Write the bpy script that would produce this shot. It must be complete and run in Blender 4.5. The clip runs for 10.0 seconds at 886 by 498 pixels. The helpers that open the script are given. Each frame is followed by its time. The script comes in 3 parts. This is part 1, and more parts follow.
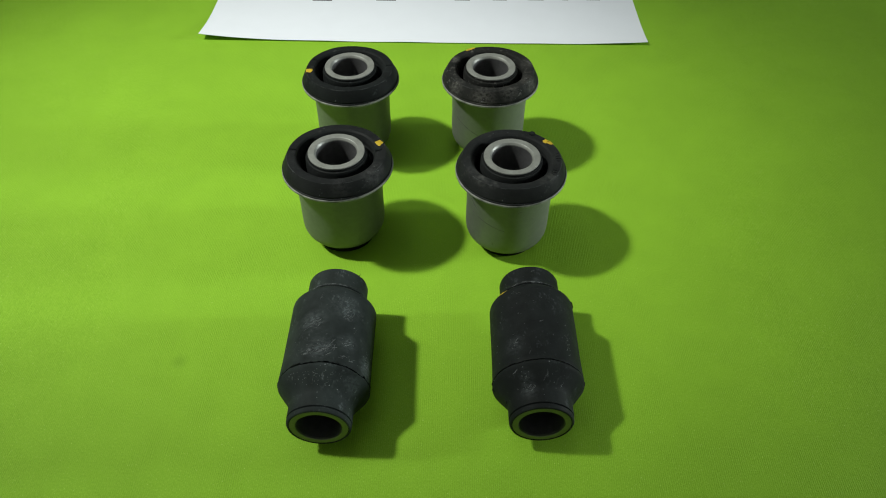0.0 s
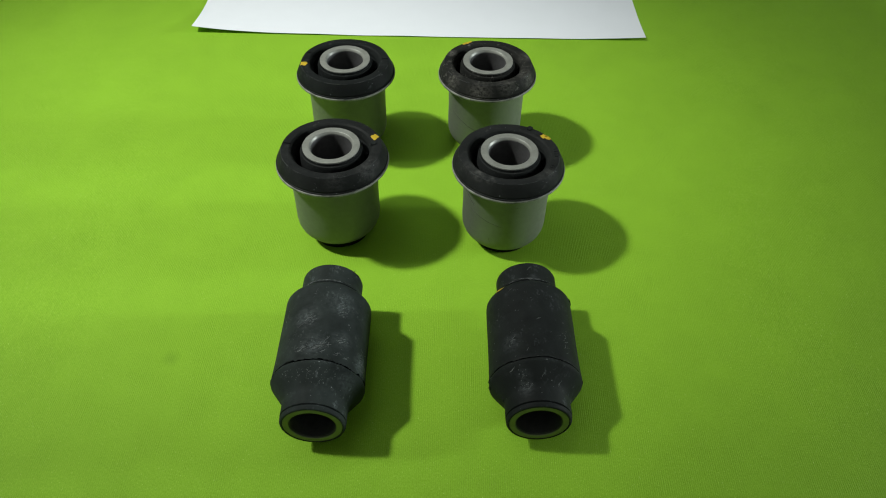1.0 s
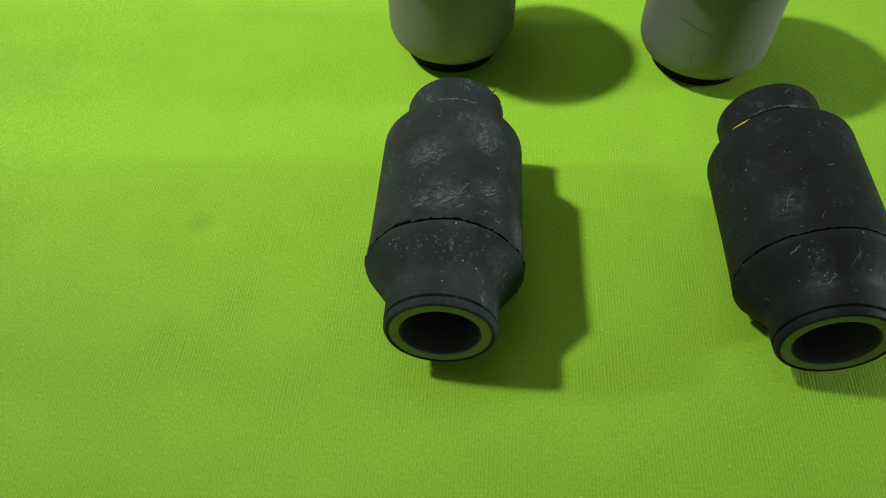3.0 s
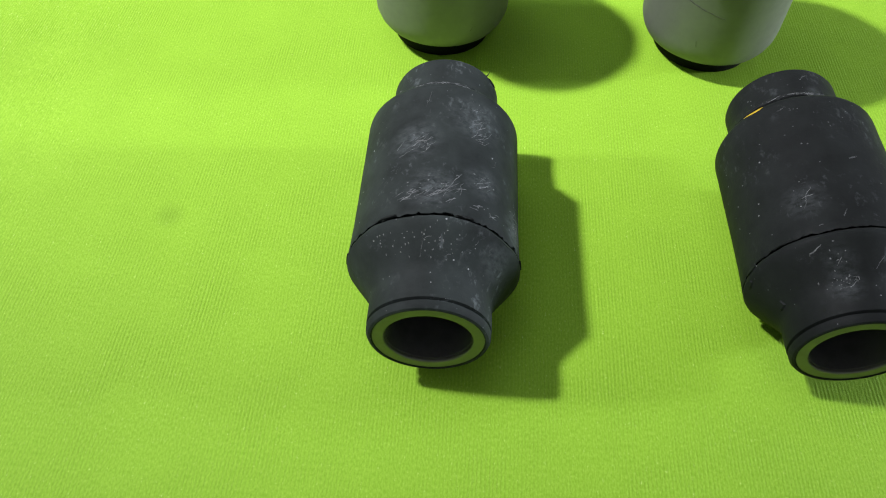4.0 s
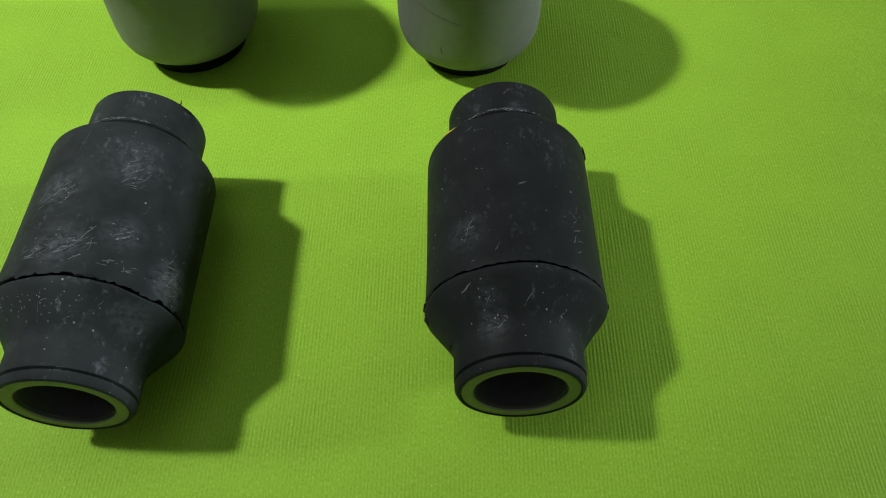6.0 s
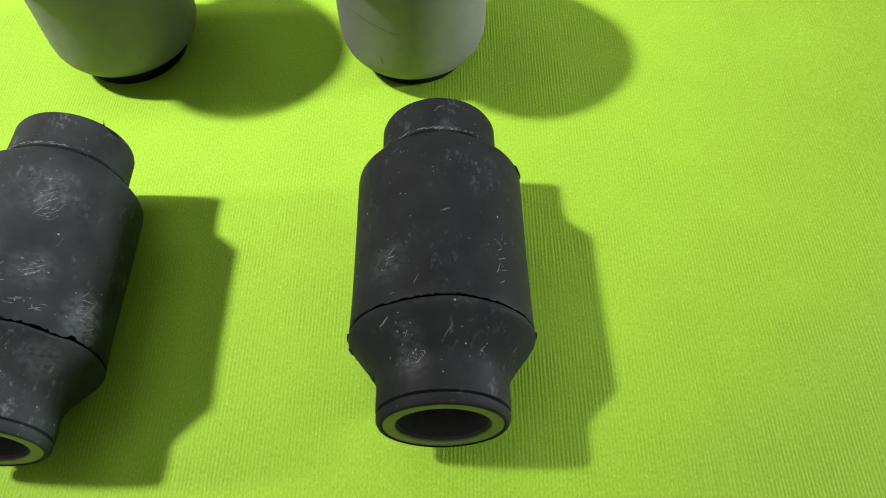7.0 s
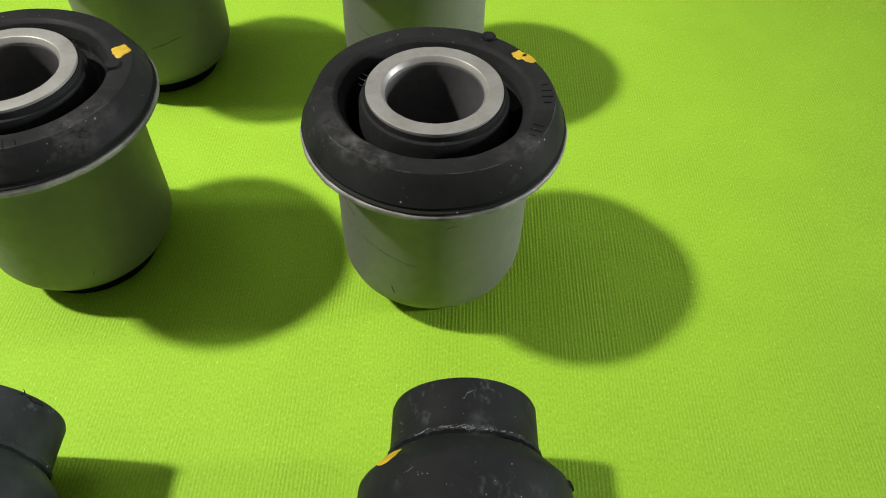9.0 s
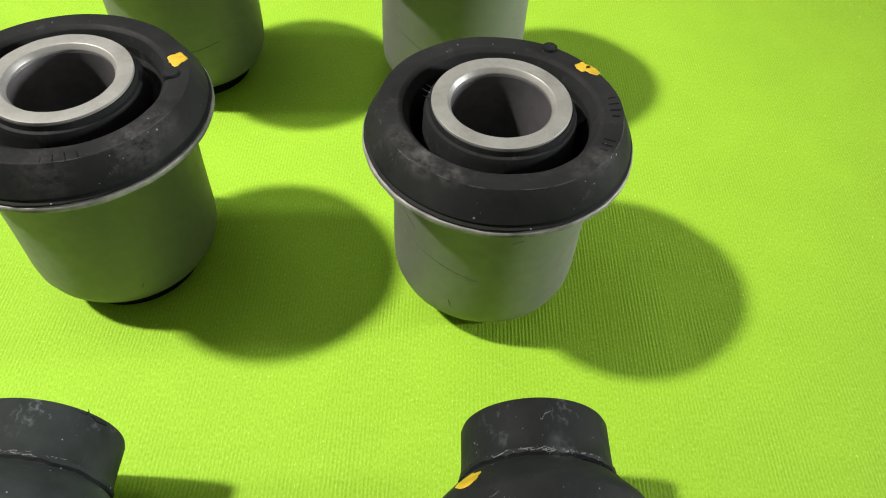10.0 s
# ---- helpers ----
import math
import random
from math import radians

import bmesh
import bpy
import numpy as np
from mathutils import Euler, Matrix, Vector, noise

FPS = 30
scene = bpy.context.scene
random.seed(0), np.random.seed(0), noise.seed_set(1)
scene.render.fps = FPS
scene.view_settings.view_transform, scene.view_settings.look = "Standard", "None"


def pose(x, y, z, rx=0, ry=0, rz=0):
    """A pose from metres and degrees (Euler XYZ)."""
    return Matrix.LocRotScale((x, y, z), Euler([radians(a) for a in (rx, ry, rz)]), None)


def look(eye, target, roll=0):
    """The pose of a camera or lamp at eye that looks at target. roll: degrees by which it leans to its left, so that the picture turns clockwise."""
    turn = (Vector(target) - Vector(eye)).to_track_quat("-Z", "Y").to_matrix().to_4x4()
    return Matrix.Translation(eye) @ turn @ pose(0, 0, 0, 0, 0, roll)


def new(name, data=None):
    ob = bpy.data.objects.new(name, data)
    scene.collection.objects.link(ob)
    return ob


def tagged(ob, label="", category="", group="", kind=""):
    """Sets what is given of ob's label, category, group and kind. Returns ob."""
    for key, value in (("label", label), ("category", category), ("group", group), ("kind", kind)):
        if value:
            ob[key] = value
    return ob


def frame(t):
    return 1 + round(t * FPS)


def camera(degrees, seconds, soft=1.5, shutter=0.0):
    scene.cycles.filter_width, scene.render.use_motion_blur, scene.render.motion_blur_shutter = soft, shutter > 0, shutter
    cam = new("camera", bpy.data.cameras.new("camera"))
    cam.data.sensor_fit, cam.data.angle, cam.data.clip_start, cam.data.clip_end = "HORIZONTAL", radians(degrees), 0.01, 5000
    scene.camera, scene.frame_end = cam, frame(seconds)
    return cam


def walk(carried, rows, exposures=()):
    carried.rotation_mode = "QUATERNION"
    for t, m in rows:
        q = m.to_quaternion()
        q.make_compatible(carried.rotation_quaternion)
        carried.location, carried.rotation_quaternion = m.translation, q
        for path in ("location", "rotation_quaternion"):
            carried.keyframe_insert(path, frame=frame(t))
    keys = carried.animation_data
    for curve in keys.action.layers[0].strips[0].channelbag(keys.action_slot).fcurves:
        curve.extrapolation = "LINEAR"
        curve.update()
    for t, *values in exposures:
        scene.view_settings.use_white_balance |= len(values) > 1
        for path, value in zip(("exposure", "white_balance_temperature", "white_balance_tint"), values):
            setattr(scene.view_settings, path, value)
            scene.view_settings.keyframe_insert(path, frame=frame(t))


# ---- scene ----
cam = camera(62.2, 10.0, soft=1.1)
PATH = [
    (0, (0.0108, 0.0181, 0.2553), (0.0073, 0.1917, 0.0755), 0.43),
    (0.5, (0.0108, 0.0185, 0.2549), (0.0088, 0.1923, 0.0753), 0.97),
    (1, (0.0099, 0.0209, 0.2519), (0.0084, 0.1938, 0.0713), 1.14),
    (1.5, (0.0096, 0.0243, 0.2479), (0.0080, 0.1958, 0.0660), 1.05),
    (2, (0.0056, 0.0343, 0.2338), (0.0048, 0.2017, 0.0482), 1.68),
    (2.5, (-0.0183, 0.0542, 0.1887), (-0.0236, 0.2154, -0.0023), 1.02),
    (2.7, (-0.0283, 0.0656, 0.1653), (-0.0391, 0.2213, -0.0300), -0.06),
    (3.8, (-0.0319, 0.0855, 0.1382), (-0.0412, 0.2353, -0.0617), 0.92),
    (4, (-0.0314, 0.0869, 0.1395), (-0.0382, 0.2360, -0.0611), 1.65),
    (4.5, (-0.0256, 0.0928, 0.1414), (-0.0269, 0.2405, -0.0603), 2.46),
    (5, (-0.0097, 0.0965, 0.1435), (-0.0119, 0.2417, -0.0600), 1.42),
    (5.5, (0.0117, 0.0994, 0.1414), (0.0116, 0.2417, -0.0642), 1.48),
    (5.7, (0.0205, 0.1019, 0.1401), (0.0192, 0.2445, -0.0652), 0.66),
    (6.8, (0.0461, 0.1138, 0.1447), (0.0427, 0.2518, -0.0687), -1.18),
    (7, (0.0459, 0.1160, 0.1427), (0.0435, 0.2536, -0.0708), -0.91),
    (7.5, (0.0392, 0.1443, 0.1327), (0.0374, 0.2897, -0.0707), 0.12),
    (8, (0.0368, 0.1687, 0.1174), (0.0337, 0.3236, -0.0788), 1.49),
    (8.5, (0.0372, 0.1676, 0.1291), (0.0369, 0.3258, -0.0644), 2.08),
    (9, (0.0389, 0.1674, 0.1336), (0.0384, 0.3271, -0.0588), 2.08),
    (9.5, (0.0368, 0.1676, 0.1336), (0.0384, 0.3261, -0.0597), 2.63),
    (10, (0.0246, 0.1709, 0.1334), (0.0286, 0.3301, -0.0594), 3.62),
]
EXPOSURES = [(0, -0.79, 6440, 1), (1.5, -0.79, 6440, 1), (2, -0.74, 6440, 1), (2.5, -0.78, 6440, 1), (2.7, -0.73, 6490, 1), (3.8, -0.06, 6100, 17), (4, -0.01, 6100, 17), (4.5, -0.08, 6100, 17), (5, -0.46, 6100, 15), (5.5, -0.7, 6100, 12), (5.7, -0.75, 6100, 12), (6.8, 0.15, 6500, 20), (7, 0.22, 6500, 20), (7.5, -0.13, 6530, 17), (8, -0.45, 6680, 15), (8.5, -0.27, 6680, 15), (9, -0.2, 6730, 15), (9.5, -0.23, 6730, 15), (10, 0.1, 6780, 15)]
walk(cam, [(t, look(eye, target, roll)) for t, eye, target, roll in PATH], EXPOSURES)

# ---- light: one lamp high on the left, a low glow from a window on the right, an added soft fill from above ----
MM = 0.001
world = bpy.data.worlds.new("world")
world.use_nodes = True
world.node_tree.nodes["Background"].inputs[0].default_value = (0.6, 0.7, 0.8, 1)
world.node_tree.nodes["Background"].inputs[1].default_value = 0.1
scene.world = world


def area(name, eye, target, size, size_y, watts, colour):
    data = bpy.data.lights.new(name, "AREA")
    data.shape, data.size, data.size_y = "RECTANGLE", size, size_y
    data.energy, data.color = watts, colour
    ob = new(name, data)
    ob.matrix_world = look(eye, target)
    return ob


lamp = bpy.data.lights.new("lamp_light", "SPOT")
lamp.energy, lamp.color, lamp.shadow_soft_size = 353, (1.0, 0.97, 0.92), 0.078
lamp.spot_size, lamp.spot_blend = radians(16.1), 1.0
new("lamp_light", lamp).matrix_world = look((-1.337, 0.328, 1.75), (-0.10, 0.34, 0))
area("window_light", (2.50, 0.46, 0.50), (0, 0.27, 0.0), 0.22, 0.28, 66, (0.95, 0.98, 1.0))
# added fill without a fixture, lifts the shadows evenly
area("overhead_fill", (-0.5, 0.6, 2.38), (-0.5, 0.6, 0), 1.1, 1.1, 7.0, (0.94, 0.97, 1.0))


# ---- materials ----
def nodes_of(name):
    m = bpy.data.materials.new(name)
    m.use_nodes = True
    return m, m.node_tree.nodes, m.node_tree.links, m.node_tree.nodes["Principled BSDF"]


def noise_node(nt, ln, coord, scale, detail=4.0, rough=0.55, distortion=0.0):
    n = nt.new("ShaderNodeTexNoise")
    n.inputs["Scale"].default_value, n.inputs["Detail"].default_value = scale, detail
    n.inputs["Roughness"].default_value, n.inputs["Distortion"].default_value = rough, distortion
    ln.new(coord, n.inputs["Vector"])
    return n.outputs["Fac"]


def ramp(nt, ln, fac, *stops):
    r = nt.new("ShaderNodeValToRGB")
    while len(r.color_ramp.elements) < len(stops):
        r.color_ramp.elements.new(0.5)
    for e, (p, c) in zip(r.color_ramp.elements, stops):
        e.position = p
        e.color = (*c, 1) if len(c) == 3 else c
    ln.new(fac, r.inputs[0])
    return r.outputs[0]


def grey(v):
    return (v, v, v)


def mix(nt, ln, fac, a, b, mode="MIX"):
    n = nt.new("ShaderNodeMix")
    n.data_type, n.blend_type = "RGBA", mode
    for socket, v in ((n.inputs[0], fac), (n.inputs[6], a), (n.inputs[7], b)):
        if isinstance(v, (int, float)):
            socket.default_value = v
        elif isinstance(v, tuple):
            socket.default_value = (*v, 1)
        else:
            ln.new(v, socket)
    return n.outputs[2]


def maths(nt, ln, op, a, b):
    n = nt.new("ShaderNodeMath")
    n.operation = op
    for socket, v in zip(n.inputs, (a, b)):
        if isinstance(v, (int, float)):
            socket.default_value = v
        else:
            ln.new(v, socket)
    return n.outputs[0]


def bump(nt, ln, height, distance, strength, before=None):
    n = nt.new("ShaderNodeBump")
    n.inputs["Distance"].default_value, n.inputs["Strength"].default_value = distance, strength
    ln.new(height, n.inputs["Height"])
    if before:
        ln.new(before, n.inputs["Normal"])
    return n.outputs[0]


def stretched(nt, ln, coord, sx, sy, sz):
    n = nt.new("ShaderNodeMapping")
    n.inputs["Scale"].default_value = (sx, sy, sz)
    ln.new(coord, n.inputs["Vector"])
    return n.outputs[0]


def rubber(name, base=0.02, dust=0.3, scuff=0.2, rough=0.5, dust_colour=(0.056, 0.067, 0.066), patches=(), worn=(0.29, 0.33, 0.35)):
    """Black moulded rubber with a bloom of dust, pale scuffs and fine specks; patches: places (x, y, z, radius, strength) in millimetres that are rubbed pale."""
    m, nt, ln, p = nodes_of(name)
    co = nt.new("ShaderNodeTexCoord").outputs["Object"]
    bloom = ramp(nt, ln, noise_node(nt, ln, co, 110, 5, 0.6), (0.22, grey(0.2 * dust)), (0.85, grey(dust)))
    c = mix(nt, ln, bloom, (base * 0.9, base, base * 1.02), dust_colour)
    a = noise_node(nt, ln, stretched(nt, ln, co, 1.0, 1.0, 0.7), 520, 8, 0.7, 0.3)
    b = noise_node(nt, ln, co, 75, 3)
    marks = maths(nt, ln, "MULTIPLY", ramp(nt, ln, a, (0.55, grey(0)), (0.74, grey(1))), ramp(nt, ln, b, (0.50, grey(0)), (0.62, grey(1))))
    c = mix(nt, ln, maths(nt, ln, "MULTIPLY", marks, scuff), c, worn)
    for x, y, z, r, strength in patches:
        d = nt.new("ShaderNodeVectorMath")
        d.operation = "DISTANCE"
        d.inputs[1].default_value = (x * MM, y * MM, z * MM)
        ln.new(co, d.inputs[0])
        near = ramp(nt, ln, maths(nt, ln, "DIVIDE", d.outputs["Value"], r * MM), (0.25, grey(strength)), (1.0, grey(0)))
        rub = ramp(nt, ln, noise_node(nt, ln, stretched(nt, ln, co, 1.0, 1.0, 1.6), 480, 7, 0.66, 0.1), (0.38, grey(0)), (0.78, grey(0.62)))
        c = mix(nt, ln, maths(nt, ln, "MULTIPLY", near, rub), c, worn)
    v = nt.new("ShaderNodeTexVoronoi")
    v.inputs["Scale"].default_value = 480
    ln.new(co, v.inputs["Vector"])
    few = ramp(nt, ln, noise_node(nt, ln, co, 95, 4, 0.7), (0.46, grey(0)), (0.62, grey(0.07)))
    specks = ramp(nt, ln, maths(nt, ln, "SUBTRACT", v.outputs["Distance"], few), (0.0, grey(min(1.0, 1.2 * scuff ** 0.5))), (0.035, grey(0)))
    c = mix(nt, ln, specks, c, (0.36, 0.38, 0.40))
    ln.new(c, p.inputs["Base Color"])
    rg = maths(nt, ln, "ADD", maths(nt, ln, "MULTIPLY", noise_node(nt, ln, co, 300, 4), 0.22), rough - 0.1)
    ln.new(rg, p.inputs["Roughness"])
    p.inputs["Specular IOR Level"].default_value = 0.055
    h = bump(nt, ln, noise_node(nt, ln, co, 1600, 3), 0.00006, 0.5)
    h = bump(nt, ln, noise_node(nt, ln, co, 170, 3), 0.00035, 0.35, h)
    ln.new(h, p.inputs["Normal"])
    return m


def metal(name, base, rough, metallic=1.0, grain=0.35, dull=(0.2, 0.2, 0.19), scratch=0.4):
    m, nt, ln, p = nodes_of(name)
    co = nt.new("ShaderNodeTexCoord").outputs["Object"]
    worn = ramp(nt, ln, noise_node(nt, ln, co, 210, 7, 0.66), (0.38, grey(0)), (0.72, grey(grain)))
    c = mix(nt, ln, worn, base, dull)
    fine = ramp(nt, ln, noise_node(nt, ln, stretched(nt, ln, co, 1, 1, 3.5), 350, 5, 0.7, 0.8), (0.64, grey(0)), (0.72, grey(scratch)))
    c = mix(nt, ln, fine, c, tuple(v * 0.35 for v in base))
    ln.new(c, p.inputs["Base Color"])
    p.inputs["Metallic"].default_value = metallic
    rg = maths(nt, ln, "ADD", maths(nt, ln, "MULTIPLY", noise_node(nt, ln, co, 420, 4), 0.25), rough - 0.1)
    ln.new(rg, p.inputs["Roughness"])
    ln.new(bump(nt, ln, noise_node(nt, ln, co, 1300, 4), 0.00004, 0.5), p.inputs["Normal"])
    return m


def cloth_material():
    """Lime green ribbed cloth: fine uneven ribs along y, a fine grain, sparkle painted into the colour, faint blotches.
    """
    m, nt, ln, p = nodes_of("green_cloth")
    co = nt.new("ShaderNodeTexCoord").outputs["Object"]
    grain = noise_node(nt, ln, stretched(nt, ln, co, 1.0, 0.4, 1.0), 3200, 3, 0.7)
    c = ramp(nt, ln, grain, (0.32, (0.215, 0.43, 0.019)), (0.52, (0.268, 0.505, 0.031)), (0.74, (0.355, 0.60, 0.062)))
    blot = ramp(nt, ln, noise_node(nt, ln, co, 22, 4, 0.6), (0.3, grey(0.92)), (0.7, grey(1.0)))
    c = mix(nt, ln, 1.0, c, blot, "MULTIPLY")
    # sparkle of the threads, painted as short pale dashes
    glint = ramp(nt, ln, noise_node(nt, ln, stretched(nt, ln, co, 1.0, 0.45, 1.0), 1700, 4, 0.85), (0.62, grey(0)), (0.70, grey(0.9)))
    c = mix(nt, ln, glint, c, (0.60, 0.80, 0.24))
    # one faint round stain
    d = nt.new("ShaderNodeVectorMath")
    d.operation = "DISTANCE"
    d.inputs[1].default_value = (-0.1032, 0.1955, 0)
    ln.new(co, d.inputs[0])
    stain = ramp(nt, ln, maths(nt, ln, "DIVIDE", d.outputs["Value"], 0.0045), (0.2, grey(0.85)), (1.0, grey(1.0)))
    c = mix(nt, ln, 1.0, c, stain, "MULTIPLY")
    p.inputs["Roughness"].default_value = 0.6
    p.inputs["Specular IOR Level"].default_value = 0.14
    w = nt.new("ShaderNodeTexWave")
    w.wave_type, w.bands_direction = "BANDS", "X"
    w.inputs["Scale"].default_value, w.inputs["Distortion"].default_value = 400, 2.6
    w.inputs["Detail"].default_value, w.inputs["Detail Scale"].default_value = 4, 0.8
    ln.new(stretched(nt, ln, co, 1.0, 0.12, 1.0), w.inputs["Vector"])
    threads = noise_node(nt, ln, stretched(nt, ln, co, 1.0, 0.07, 1.0), 1250, 3, 0.6)
    patchy = ramp(nt, ln, noise_node(nt, ln, co, 60, 3), (0.35, grey(0.25)), (0.65, grey(1)))
    ribs = maths(nt, ln, "ADD", maths(nt, ln, "MULTIPLY", w.outputs["Fac"], 0.4), maths(nt, ln, "MULTIPLY", threads, 1.0))
    gaps = ramp(nt, ln, maths(nt, ln, "MULTIPLY", w.outputs["Fac"], noise_node(nt, ln, stretched(nt, ln, co, 1.0, 0.25, 1.0), 1500, 3, 0.7)), (0.04, grey(0.89)), (0.36, grey(1.0)))
    c = mix(nt, ln, patchy, c, mix(nt, ln, 1.0, c, gaps, "MULTIPLY"))
    ln.new(c, p.inputs["Base Color"])
    h = bump(nt, ln, maths(nt, ln, "MULTIPLY", ribs, patchy), 0.00022, 0.52)
    h = bump(nt, ln, noise_node(nt, ln, stretched(nt, ln, co, 1.0, 0.6, 1.0), 3600, 3, 0.75), 0.00014, 0.5, h)
    h = bump(nt, ln, noise_node(nt, ln, co, 9, 3), 0.004, 0.2, h)
    ln.new(h, p.inputs["Normal"])
    return m


def plain(name, colour, rough=0.8, spread=0.06, scale=40, spec=0.3):
    m, nt, ln, p = nodes_of(name)
    co = nt.new("ShaderNodeTexCoord").outputs["Object"]
    c = ramp(nt, ln, noise_node(nt, ln, co, scale, 5), (0.3, tuple(v * (1 - spread) for v in colour)), (0.7, colour))
    ln.new(c, p.inputs["Base Color"])
    p.inputs["Roughness"].default_value = rough
    p.inputs["Specular IOR Level"].default_value = spec
    ln.new(bump(nt, ln, noise_node(nt, ln, co, scale * 14, 3), 0.0002, 0.2), p.inputs["Normal"])
    return m


CLOTH = cloth_material()
PAPER = plain("white_paper", (0.82, 0.85, 0.92), 0.75, 0.02, 60)
INK = plain("dark_grey_ink", (0.05, 0.055, 0.06), 0.7, 0.1, 400)
RUBBER = rubber("black_rubber", 0.008, 0.18, 0.2, 0.58)
RUBBER_RUBBED = rubber("rubbed_rubber", 0.0085, 0.3, 0.24, 0.56, (0.07, 0.075, 0.075), patches=((-13.2, -14.6, 49.4, 4.6, 1.0), (-8.5, -18.0, 49.6, 3.4, 0.9), (-17.5, -9.5, 49.6, 4.0, 0.6), (16.6, -12.4, 48.4, 3.4, 0.7), (13, -15.2, 49.4, 3, 0.5)), worn=(0.17, 0.17, 0.16))
RUBBER_SHINED = rubber("chafed_rubber", 0.0085, 0.26, 0.2, 0.52, (0.065, 0.07, 0.07), patches=((16.5, -14.0, 47, 5.5, 0.7), (19, -8, 47.2, 4, 0.5), (4, -21.5, 47, 6, 0.3)), worn=(0.20, 0.20, 0.20))
RUBBER_SCUFFED = rubber("scuffed_rubber", 0.010, 0.5, 0.36, 0.6, (0.068, 0.086, 0.083), patches=((-1, -17, 23, 6, 0.5), (9, -14.5, 27, 5, 0.35), (-5, -16.3, 36, 6.5, 0.4), (7, -15.6, 43.5, 7.5, 0.3), (16, -6, 21, 6, 0.7), (12.0, -9, 12, 5, 0.3)))
RUBBER_PLAIN = rubber("clean_rubber", 0.0095, 0.26, 0.2, 0.54, patches=((-9.5, -14, 25, 5, 0.25), (-5, -11, 7, 4, 0.3), (-6, -13.5, 11, 4, 0.2), (2, -13, 58.6, 3, 0.35)))
RUBBER_DUSTY = rubber("dusty_rubber", 0.008, 0.4, 0.9, 0.6, (0.055, 0.055, 0.05), patches=((-4, -22, 45, 8, 0.8), (-17, -14, 45, 6, 0.7), (9, -20, 48, 6, 0.7), (19, -10, 46, 7, 0.9), (-19, 8, 48, 4, 1.0), (20, 6, 47, 5, 0.7)), worn=(0.26, 0.25, 0.23))
# paler rubber for the flange crease: wear and a painted edge highlight
RUBBER_EDGE_HIGHLIGHT = rubber("worn_rubber_edge_highlight", 0.028, 0.7, 0.5, 0.6, (0.09, 0.095, 0.095))
RUBBER_DEEP = rubber("deep_rubber", 0.005, 0.04, 0.0, 0.6)
SHELL = metal("grey_phosphated_steel", (0.18, 0.195, 0.166), 0.5, 0.45, 0.35, (0.145, 0.157, 0.134), 0.2)
STEEL = metal("machined_steel", (0.33, 0.34, 0.315), 0.42, 0.4, 0.8, (0.21, 0.215, 0.195), 0.5)
STEEL_DULL = metal("dull_steel_sleeve", (0.17, 0.175, 0.15), 0.42, 0.75, 0.5, (0.14, 0.14, 0.125), 0.3)
# darker than the sleeves: the upright bores' shade is put into this colour
BORE = metal("darkened_bore_steel", (0.10, 0.10, 0.105), 0.5, 0.4, 0.6, (0.05, 0.048, 0.048), 0.3)
LIP = metal("worn_lip_steel", (0.27, 0.275, 0.255), 0.55, 0.3, 1.0, (0.10, 0.105, 0.095), 0.8)
CRACK = metal("dark_worn_steel", (0.085, 0.09, 0.08), 0.6, 0.2, 0.5, (0.04, 0.04, 0.036), 0.3)
PAINT = plain("yellow_paint", (0.64, 0.44, 0.03), 0.55, 0.35, 500)
WALL = plain("off_white_wall", (0.62, 0.61, 0.58), 0.9, 0.05, 6)
FLOOR = plain("grey_floor", (0.30, 0.29, 0.28), 0.7, 0.1, 8)


# ---- mesh helpers ----
def part(name, bm, material, parent=None, label=""):
    me = bpy.data.meshes.new(name)
    bmesh.ops.recalc_face_normals(bm, faces=bm.faces)
    bm.to_mesh(me)
    bm.free()
    for f in me.polygons:
        f.use_smooth = True
    me.materials.append(material)
    try:
        me.set_sharp_from_angle(angle=radians(33))
    except AttributeError:
        pass
    ob = new(name, me)
    ob.parent = parent
    return tagged(ob, label=label)


def empty(name, m, label, category, group=""):
    ob = new(name)
    ob.empty_display_size = 0.02
    ob.matrix_world = m
    return tagged(ob, label=label, category=category, group=group)


def revolve(profile, seg=96, wobble=None, closed=True):
    """Turns a list of (radius, height) in millimetres round z. wobble(i, angle) -> (dr, dz) of profile point i."""
    bm = bmesh.new()
    rings = []
    for i, (r, z) in enumerate(profile):
        ring = []
        for k in range(seg):
            a = 2 * math.pi * k / seg
            dr, dz = wobble(i, a) if wobble else (0, 0)
            ring.append(bm.verts.new(((r + dr) * math.cos(a) * MM, (r + dr) * math.sin(a) * MM, (z + dz) * MM)))
        rings.append(ring)
    pairs = list(zip(rings, rings[1:])) + ([(rings[-1], rings[0])] if closed else [])
    for a, b in pairs:
        for k in range(seg):
            j = (k + 1) % seg
            bm.faces.new((a[k], a[j], b[j], b[k]))
    return bm


def rounded(profile, amount=0.3, steps=3):
    """A closed outline with each corner cut into a small arc."""
    out = []
    n = len(profile)
    for i in range(n):
        p, a, b = Vector(profile[i]), Vector(profile[i - 1]), Vector(profile[(i + 1) % n])
        da, db = a - p, b - p
        k = min(amount, da.length * 0.45, db.length * 0.45)
        s, e = p + da.normalized() * k, p + db.normalized() * k
        for j in range(steps + 1):
            t = j / steps
            out.append(tuple((1 - t) ** 2 * s + 2 * t * (1 - t) * p + t * t * e))
    return out


def wave(a, seed, size=1.0, detail=3.0):
    """Smooth noise round a circle."""
    return size * noise.noise(Vector((math.cos(a) * detail, math.sin(a) * detail, seed * 7.3)))


